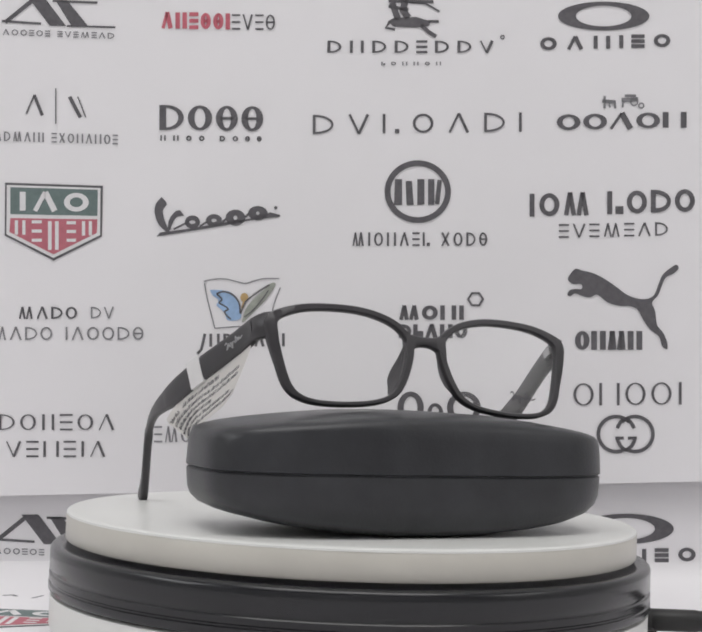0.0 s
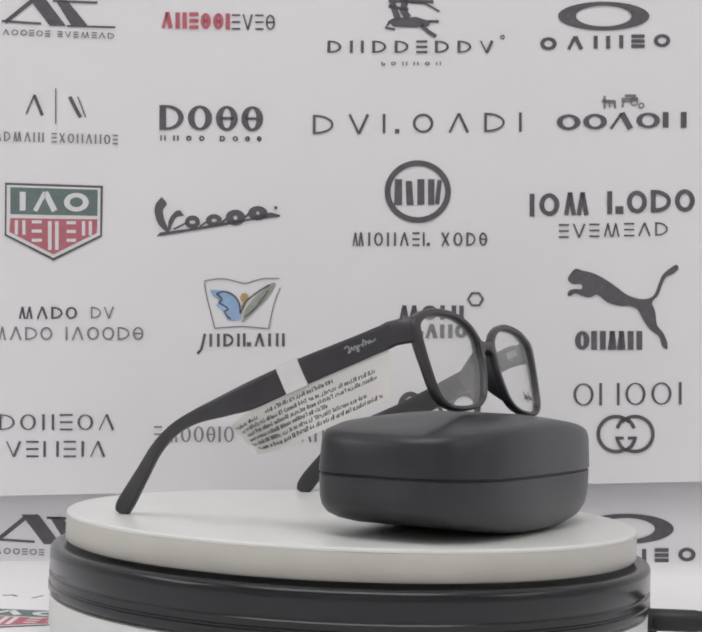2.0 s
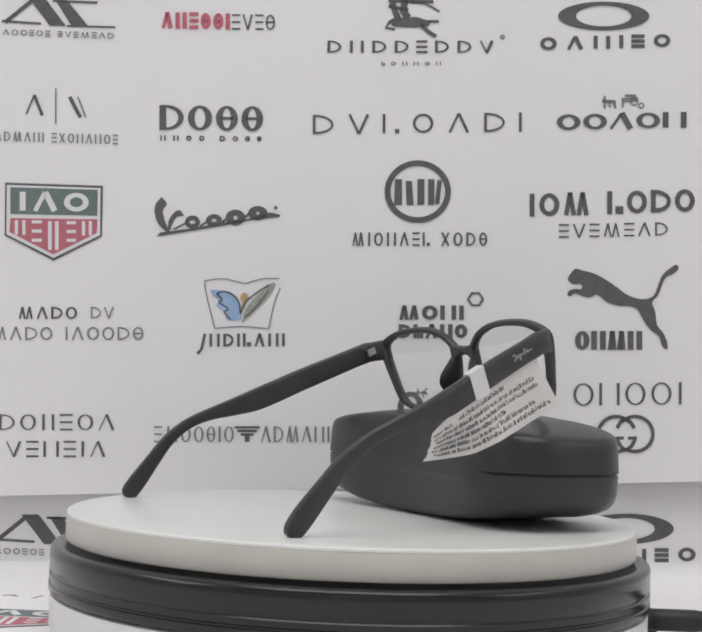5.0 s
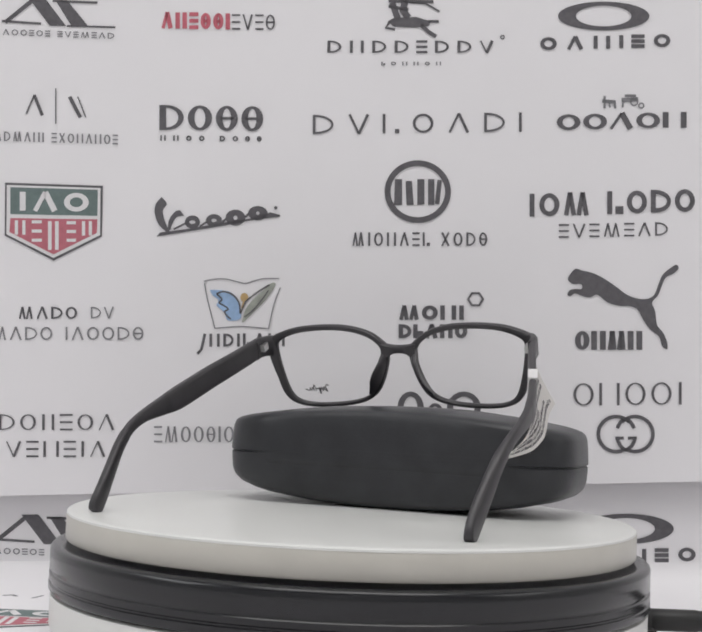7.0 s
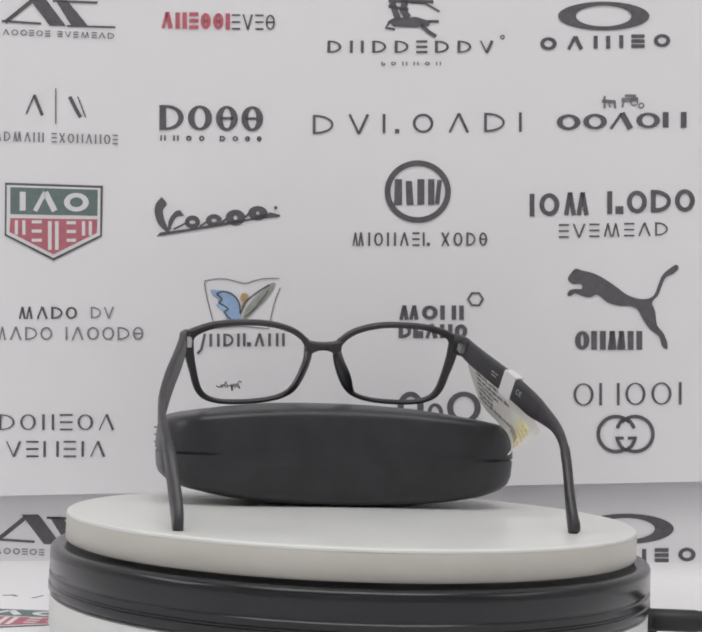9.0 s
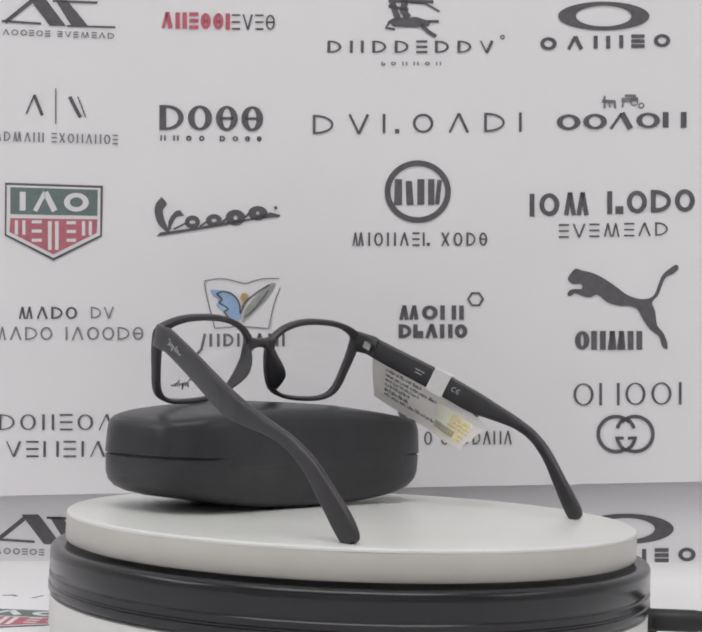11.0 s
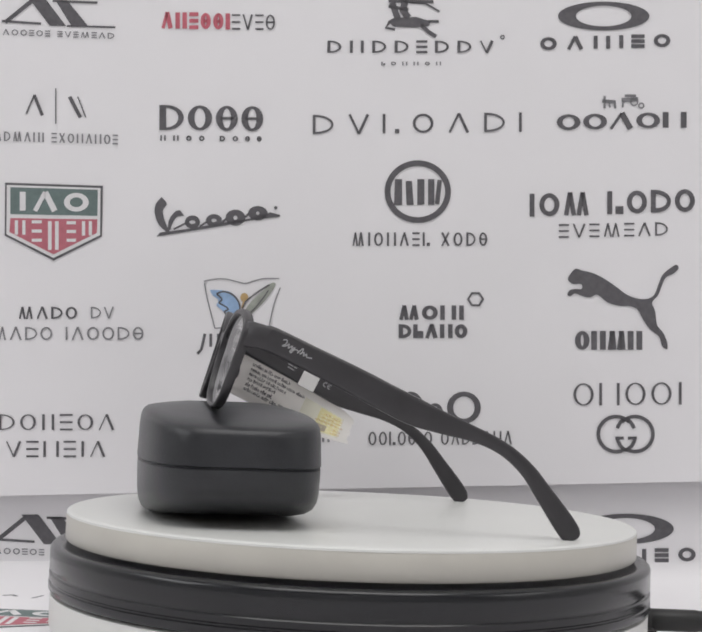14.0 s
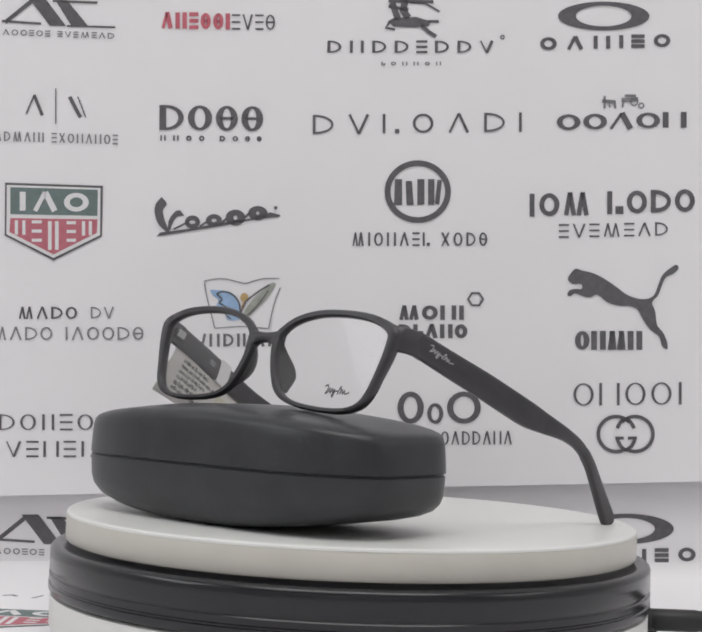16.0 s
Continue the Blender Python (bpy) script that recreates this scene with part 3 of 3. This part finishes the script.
def glasses():
    ob = thing("spectacles", pose(0, 0, DISC), "matt black rectangular spectacles with paper tag, resting on the case", "spectacles")
    loop = [Vector((p.x, p.y)) for p in spline([(*p, 0) for p in OPENING], True, 6)]
    n = len(loop)
    bm = bmesh.new()
    for side in (1, -1):
        secs = []
        for k in range(n):
            d = (loop[(k + 1) % n] - loop[k - 1]).normalized()
            out = Vector((d.y, -d.x))
            mid = loop[k] - Vector((35, -10))
            if out.dot(mid) < 0:
                out = -out
            # the rim is heavier above and at the sides than below
            wide = 1.85 + 0.75 * max(0, out.y) + 1.4 * max(0, -out.x) ** 2 * (1 if loop[k].y < 0 else 0.6) + 1.6 * max(0, out.x) ** 2 + 0.8 * max(0, out.x) * max(0, out.y)
            wide += 1.5 * max(0, out.x) ** 2 * min(max((loop[k].y + 15) / 15, 0), 1)
            i, o = loop[k], loop[k] + out * wide
            q = lambda p, w: on_front(side * p.x, p.y, w)
            e = out * 0.5
            secs.append([q(i, 1.0), q(i + e, 1.6), q(o - e, 1.6), q(o, 1.0), q(o, -1.2), q(o - e, -1.8), q(i + e, -1.8), q(i, -1.2)])
        loft(secs, closed=True, bm=bm)
    # the bridge
    secs = []
    for k in range(17):
        u = -8.6 + 17.2 * k / 16
        top = -0.3 + 0.018 * u * u
        bot = -3.9 - 0.035 * u * u - 0.0009 * u ** 4
        bot = max(bot, -14)
        secs.append([on_front(u, y, w) for y, w in ((top, 1.0), (top - 0.7, 1.7), (bot + 0.7, 1.7), (bot, 1.0), (bot, -1.5), (bot + 0.6, -2.2), (top - 0.6, -2.2), (top, -1.5))])
    loft(secs, bm=bm)
    # the end pieces turn back to the temples
    for side in (1, -1):
        secs = []
        c = 0.6 if side < 0 else 1.3
        for u, w, t, y, h, turn in ((62.4, 0.0, 2.6, 0.7, 4.4, 8), (63.8, -0.3, 3.2, 0.7, 4.8, 22), (65.4, -1.6, 3.8, 0.3 + 0.5 * c, 4.9, 45), (67.0, -4.6, 3.5, 0.9 * c, 4.7, 74), (67.6, -8.5, 3.4, c, 4.6, 88), (67.7, -12.0, 3.2, c - 0.6, 4.4, 90)):
            p, q = math.sin(radians(turn)) * t / 2, math.cos(radians(turn)) * t / 2
            secs.append([on_front(side * (u + x), y + v, w + z) for v, x, z in ((-h, p * 0.6, q * 0.6), (0.8 - h, p, q), (h - 0.8, p, q), (h, p * 0.5, q * 0.5), (h, -p * 0.5, -q * 0.5), (h - 0.8, -p, -q), (0.8 - h, -p, -q), (-h, -p * 0.6, -q * 0.6))])
        loft(secs, bm=bm)
    part("front_frame", bm, FRAME, ob, "matt black frame front", angle=50)
    # lenses
    for side in (1, -1):
        bm = bmesh.new()
        mid = Vector((35, -10))
        for w in (0.4, -0.8):
            rings = [[bm.verts.new(on_front(side * q.x, q.y, w)) for q in (mid + (p - mid) * s for p in loop)] for s in (1.008, 0.7, 0.35)]
            for a, b in zip(rings, rings[1:]):
                for k in range(n):
                    bm.faces.new((a[k], a[(k + 1) % n], b[(k + 1) % n], b[k]))
            c = bm.verts.new(on_front(side * mid.x, mid.y, w))
            for k in range(n):
                bm.faces.new((rings[-1][k], rings[-1][(k + 1) % n], c))
        lens = part("lens", bm, LENS, ob, "clear demo lens", angle=60)
        lens.visible_shadow = False
        # nose pads: fins that grow out of the rim and flare away from the nose
        secs = []
        for u, v, deep in spline([(7.3, -4.0, 1.6), (7.2, -7.5, 5.0), (8.2, -11.5, 7.8), (9.7, -15.5, 8.2), (11.8, -19.5, 5.8), (14.6, -23.4, 2.4)], steps=4):
            mid = lambda f: (u + 3.2 * (deep / 9.2) * f ** 1.5, -0.4 - deep * f)
            half = lambda f: 1.35 * (1 - 0.4 * f ** 2)
            right = [(mid(f)[0] + half(f), mid(f)[1]) for f in (0, 0.3, 0.6, 0.9)]
            left = [(mid(f)[0] - half(f), mid(f)[1]) for f in (0.9, 0.6, 0.3, 0)]
            secs.append([on_front(side * x, v, w) for x, w in right + [(mid(1.0)[0] + 0.3, mid(1.0)[1])] + left])
        part("nose_pad", loft(secs), FRAME, ob, "black moulded nose pad", angle=60)
    # small printed marks on one lens and on the temples stand as plain strokes
    def script(place, mat, parent, size=1.0, name="mark"):
        bm = bmesh.new()
        for line in ([(0, 0.9, 0), (0.9, 1.3, 0), (1.2, 0.3, 0), (0.5, -0.8, 0), (1.5, -0.3, 0), (2.0, 0.6, 0), (2.3, -0.6, 0), (3.0, 0.5, 0), (3.3, -0.5, 0), (3.9, 0.4, 0), (3.6, -1.4, 0), (3.1, -1.0, 0), (4.4, 0.0, 0), (5.2, -0.1, 0)],
                     [(5.2, -0.7, 0), (6.0, 1.2, 0), (6.3, 0.2, 0), (6.0, -0.6, 0), (6.8, 0.4, 0), (7.1, -0.6, 0), (7.7, 0.3, 0), (8.0, -0.5, 0), (9.5, -0.1, 0)]):
            pts = spline(line, steps=4)
            for p, q in zip(pts, pts[1:]):
                p, q = p.xy * size, q.xy * size
                d = (q - p).normalized()
                s = Vector((-d.y, d.x)) * 0.17 * size
                p, q = p - d * 0.08, q + d * 0.08
                lo = [bm.verts.new(place(*c, 0)) for c in (p + s, q + s, q - s, p - s)]
                hi = [bm.verts.new(place(*c, 0.08)) for c in (p + s, q + s, q - s, p - s)]
                bm.faces.new(hi)
                for k in range(4):
                    bm.faces.new((lo[k], lo[(k + 1) % 4], hi[(k + 1) % 4], hi[k]))
        return part(name, bm, mat, parent, smooth=False)
    script(lambda x, y, w: on_front(37.8 + 1.25 * x, -21.4 + 1.6 * y, 0.45 + w), INK, ob, 1.0, "lens_mark")

    # temples
    CENTRE = [(0.2, 75.3, 8.4), (3.0, 74.1, 9.3), (14, 69.0, 9.6), (32, 60.6, 10.2), (45, 54.0, 10.4), (54, 49.6, 10.2), (63, 46.0, 8.2), (76, 41.0, 5.4), (86, 35.6, 4.9), (94.5, 27.8, 5.4), (101.5, 18.0, 6.6), (107.6, 9.2, 7.8), (111.0, 4.2, 7.6), (112.4, 2.2, 5.6), (112.9, 1.35, 2.0)]
    for side, hinge, tip, bow in ((-1, (-64.6, -46.5), (-71.2, 67.0), 9.8), (1, (67.6, -47.5), (82.6, 69.0), 7.6)):
        h, t = Vector(hinge), Vector(tip)
        run = (t - h)
        stretch = run.length / 112.9
        run.normalize()
        out = Vector((run.y, -run.x)) * (1 if side > 0 else -1)
        drop = 0.5 if side < 0 else 3.2
        sag = 0.0 if side < 0 else 1.9
        path = spline(CENTRE, steps=6)

        def place(s, z, o):
            f = min(max(s / 112.9, 0), 1)
            q = h + run * s * stretch + out * (o + bow * (4 * f * (1 - f)) ** 1.5 * (0.5 + 1.0 * f))
            return Vector((q.x, q.y, z - drop * (1 - f) ** 1.3 - sag * math.sin(math.pi * f) ** 1.2)) / 1000
        secs = []
        for k, p in enumerate(path):
            a, b = path[max(k - 1, 0)], path[min(k + 1, len(path) - 1)]
            d = Vector((b.x - a.x, b.y - a.y)).normalized()
            nrm = Vector((-d.y, d.x))
            half = p.z / 2
            # slim in the middle, fuller at the tip
            thick = 1.75 if p.x < 60 else 1.5 if p.x < 90 else 1.9
            thick = min(thick, half)
            ring = []
            for i in range(16):
                c, s = math.cos(i * math.tau / 16), math.sin(i * math.tau / 16)
                e = math.copysign(abs(c) ** 0.45, c) * half
                o = math.copysign(abs(s) ** 0.6, s) * thick
                ring.append(place(p.x + nrm.x * e, p.y + nrm.y * e - 1.2, o))
            secs.append(ring)
        temple = part("temple", loft(secs), FRAME, ob, "matt black temple arm")
        # slope of the straight part
        sl = Vector((46, -22)).normalized()
        un = Vector((-sl.y, sl.x))

        def along(d, e, o):
            return place(sl.x * d + un.x * e, 76.0 - 1.2 - 0.1 + sl.y * d + un.y * e, o)
        if side < 0:
            script(lambda x, y, w: along(19.2 - 1.25 * x, 1.25 * y + 0.3, 1.8 + w), SILVER, temple, 1.0, "temple_mark")
        else:
            script(lambda x, y, w: along(7.2 + 1.25 * x, 1.25 * y + 0.3, 1.8 + w), SILVER, temple, 1.0, "temple_mark")
        # hinge
        bm = bmesh.new()
        box(bm, -0.0012, -0.0022, -0.0016, 0.0012, 0.0022, 0.0016, Matrix.Translation(place(1.5, 73.5, -2.4)) @ pose(0, 0, 0, -25, 0, 0))
        part("hinge", bm, METAL, ob, "small steel hinge", smooth=False)
        if side < 0:
            bm = bmesh.new()
            for d, e, wd, ht in ((28.2, 0.8, 2.6, 0.5), (31.4, 0.8, 1.6, 0.5), (28.6, -0.6, 3.6, 0.4), (51.2, 0.5, 0.9, 0.3)):
                lo = [bm.verts.new(along(x, y, -1.7)) for x, y in ((d, e - ht / 2), (d + wd, e - ht / 2), (d + wd, e + ht / 2), (d, e + ht / 2))]
                hi = [bm.verts.new(along(x, y, -1.86)) for x, y in ((d, e - ht / 2), (d + wd, e - ht / 2), (d + wd, e + ht / 2), (d, e + ht / 2))]
                bm.faces.new(hi)
                for k in range(4):
                    bm.faces.new((lo[k], lo[(k + 1) % 4], hi[(k + 1) % 4], hi[k]))
            for cx in (49.4, 51.8):
                for k in range(10):
                    u, v = (radians(60 + 240 * j / 10) for j in (k, k + 1))
                    ring = [(cx - r * math.cos(g), 0.5 + r * math.sin(g)) for r, g in ((1.25, u), (1.25, v), (0.85, v), (0.85, u))]
                    ring = [(2 * cx - x, y) for x, y in ring]
                    lo, hi = ([bm.verts.new(along(x, y, o)) for x, y in ring] for o in (-1.7, -1.86))
                    bm.faces.new(hi)
                    for j in range(4):
                        bm.faces.new((lo[j], lo[(j + 1) % 4], hi[(j + 1) % 4], hi[j]))
            part("inner_print", bm, SILVER, temple, "small pale printed bars", smooth=False)
            # tape round the temple, and the tag that hangs from it
            bm = bmesh.new()
            secs = []
            for d in (36.8, 45.4):
                secs.append([along(d, e, o) for e, o in ((5.5, 1.95), (5.5, -1.95), (-5.6, -1.95), (-5.6, 1.95))])
            loft(secs, bm=bm)
            part("tape", bm, TAPE, ob, "white tape wrapped round the temple", smooth=False)
            bm = bmesh.new()
            cols, rows = 36, 14
            wave = random.Random(11)
            torn = [wave.uniform(-1.1, 0.5) for _ in range(rows + 1)]

            def sheet(i, j, w=0.0):
                """The tag: it stands off outwards at the lens end, and its rear corner curls in under the temple."""
                a, b = i / 24, j / 10
                tear = torn[min(max(int(round(b * rows)), 0), rows)] * max(0, (a - 0.93) / 0.07)
                d = 4.8 + 65.8 * a - 0.8 * b + 4.6 * b * (1 - a) + tear
                e = -4.2 - 19.4 * b - 3.5 * a ** 6 * (1 - b)
                off = 9.0 - 6.0 * a - 15.0 * max(0, a - 0.52) ** 1.5 / 0.3326
                curl = 0.3 + off * b ** 1.25
                e += 0.05 * max(0, -off) * b * 6.0
                curl += 0.35 * math.sin(9 * a + 2.5 * b) * math.sin(math.pi * b) + 0.2 * math.sin(17 * a - 5 * b) * b
                return along(d, e, curl + w)
            loops = [[[bm.verts.new(sheet(i * 24 / cols, j * 10 / rows, w)) for i in range(cols + 1)] for j in range(rows + 1)] for w in (0.09, -0.09)]
            f, b = loops
            for j in range(rows):
                for i in range(cols):
                    bm.faces.new((f[j][i], f[j][i + 1], f[j + 1][i + 1], f[j + 1][i]))
                    bm.faces.new((b[j][i], b[j + 1][i], b[j + 1][i + 1], b[j][i + 1]))
            edge = lambda g: g[0] + [r[-1] for r in g[1:]] + g[-1][-2::-1] + [r[0] for r in g[-2:0:-1]]
            ea, eb = edge(f), edge(b)
            for k in range(len(ea)):
                bm.faces.new((ea[k], ea[(k + 1) % len(ea)], eb[(k + 1) % len(ea)], eb[k]))
            tag = part("paper_tag", bm, TAG_PAPER, ob, "white paper tag with printed lines", angle=60)

            def slab(bm, a0, b0, a1, b1, w, lift):
                m, r = (max(1, int(math.ceil(x / 0.9))) for x in (a1 - a0, b1 - b0))
                hi, lo = ([[bm.verts.new(sheet(a0 + (a1 - a0) * i / m, b0 + (b1 - b0) * j / r, w + z)) for i in range(m + 1)] for j in range(r + 1)] for z in (lift, 0))
                for j in range(r):
                    for i in range(m):
                        bm.faces.new((hi[j][i], hi[j][i + 1], hi[j + 1][i + 1], hi[j + 1][i]))
                p, q = edge(hi), edge(lo)
                for k in range(len(p)):
                    bm.faces.new((p[k], p[(k + 1) % len(p)], q[(k + 1) % len(p)], q[k]))

            def bars(name, lines, w, mat, seed, bold=1.0, lab=""):
                """Rows of small upright and level strokes, set in words; too fine to read."""
                rnd = random.Random(seed)
                bm = bmesh.new()
                lift = 0.06 if w > 0 else -0.06
                for j, i0, i1, h in lines:
                    i, left = i0, rnd.randint(2, 7)
                    while i < i1:
                        cw = rnd.uniform(0.20, 0.36)
                        y0 = j + (0.0 if rnd.random() < 0.3 else 0.28) * h
                        kind = rnd.random()
                        slab(bm, i, y0, i + 0.085 * bold, j + h, w, lift)
                        if kind < 0.55:
                            slab(bm, i + cw - 0.085 * bold, y0, i + cw, j + h, w, lift)
                        if kind > 0.3:
                            lev = rnd.choice((y0, (y0 + j + h) / 2, j + h - 0.13))
                            slab(bm, i + 0.085 * bold, lev, i + cw - 0.085 * bold * (kind < 0.55), lev + 0.13 * bold, w, lift)
                        i += cw + 0.07
                        left -= 1
                        if left == 0:
                            i += 0.2
                            left = rnd.randint(2, 7)
                part(name, bm, mat, tag, lab, smooth=False)
            bars("line_print", [(1.3, 8.4, 18.7, 0.85), (1.5, 20.0, 23.4, 0.8), (2.8, 2.2, 23.2, 0.85), (4.1, 2.0, 23.2, 0.85), (5.4, 9.8, 23.2, 0.85), (6.7, 3.8, 23.2, 0.85), (8.0, 1.2, 23.0, 0.9)], 0.10, INK, 3, 1.5)
            bars("line_print", [(1.0, 3.0, 10.4, 0.85), (2.2, 3.0, 14.0, 0.85), (3.4, 3.0, 10.2, 0.8), (4.6, 3.0, 8.6, 0.8), (7.0, 3.0, 14.6, 0.85)], -0.10, INK, 5, 1.4)
            bars("line_print", [(5.8, 3.0, 8.2, 0.95)], -0.10, INK, 8, 1.9)
            bm = bmesh.new()
            slab(bm, 14.2, 2.4, 22.2, 9.0, -0.10, -0.03)
            part("label", bm, TAG_CREAM, tag, "cream printed label", smooth=False)
            bm = bmesh.new()
            slab(bm, 17.6, 2.7, 21.9, 8.6, -0.13, -0.03)
            part("label_patch", bm, TAG_YELLOW, tag, "pale yellow patch of the label", smooth=False)
            bm = bmesh.new()
            slab(bm, 14.6, 6.6, 19.8, 8.3, -0.165, -0.03)
            part("label_band", bm, TAG_BROWN, tag, "brown band of the label", smooth=False)
            bars("line_print", [(3.4, 18.6, 22.2, 0.6), (4.4, 18.4, 22.2, 0.6), (5.4, 17.4, 22.2, 0.6), (6.8, 20.8, 22.2, 0.6), (7.7, 20.8, 22.2, 0.6)], -0.165, INK_OCHRE, 7)
    return ob


SPECTACLES = glasses()


# ---- motion ----
TURN = [(0, 25.48), (1.5, 54.53), (3, 82.66), (4.2, 105.17), (6.3, 145.43), (7.7, 171.69), (9.2, 198.88), (11.3, 235.59), (12.8, 259.2), (14.4, 287.5), (16, 318.79)]


def turned(t):
    """The plate's angle in degrees, smooth between the known times."""
    ts, vs = [a for a, _ in TURN], [b for _, b in TURN]
    sl = np.gradient(np.array(vs), np.array(ts))
    k = min(max(int(np.searchsorted(ts, t)) - 1, 0), len(ts) - 2)
    h = ts[k + 1] - ts[k]
    s = (t - ts[k]) / h
    return (vs[k] * (1 + 2 * s) * (1 - s) ** 2 + h * sl[k] * s * (1 - s) ** 2 + vs[k + 1] * s * s * (3 - 2 * s) + h * sl[k + 1] * s * s * (s - 1))


def motions():
    times = [k * 0.25 for k in range(65)]
    case_at = pose(-0.0052, -0.0533, 0, 0, 0, -1.14)
    walk(TURN_PLATE, [(t, pose(0, 0, DISC - TABLE, 0, 0, turned(t))) for t in times])
    walk(CASE, [(t, pose(0, 0, DISC, 0, 0, turned(t)) @ case_at) for t in times])
    walk(SPECTACLES, [(t, pose(0, 0, DISC, 0, 0, turned(t))) for t in times])


motions()
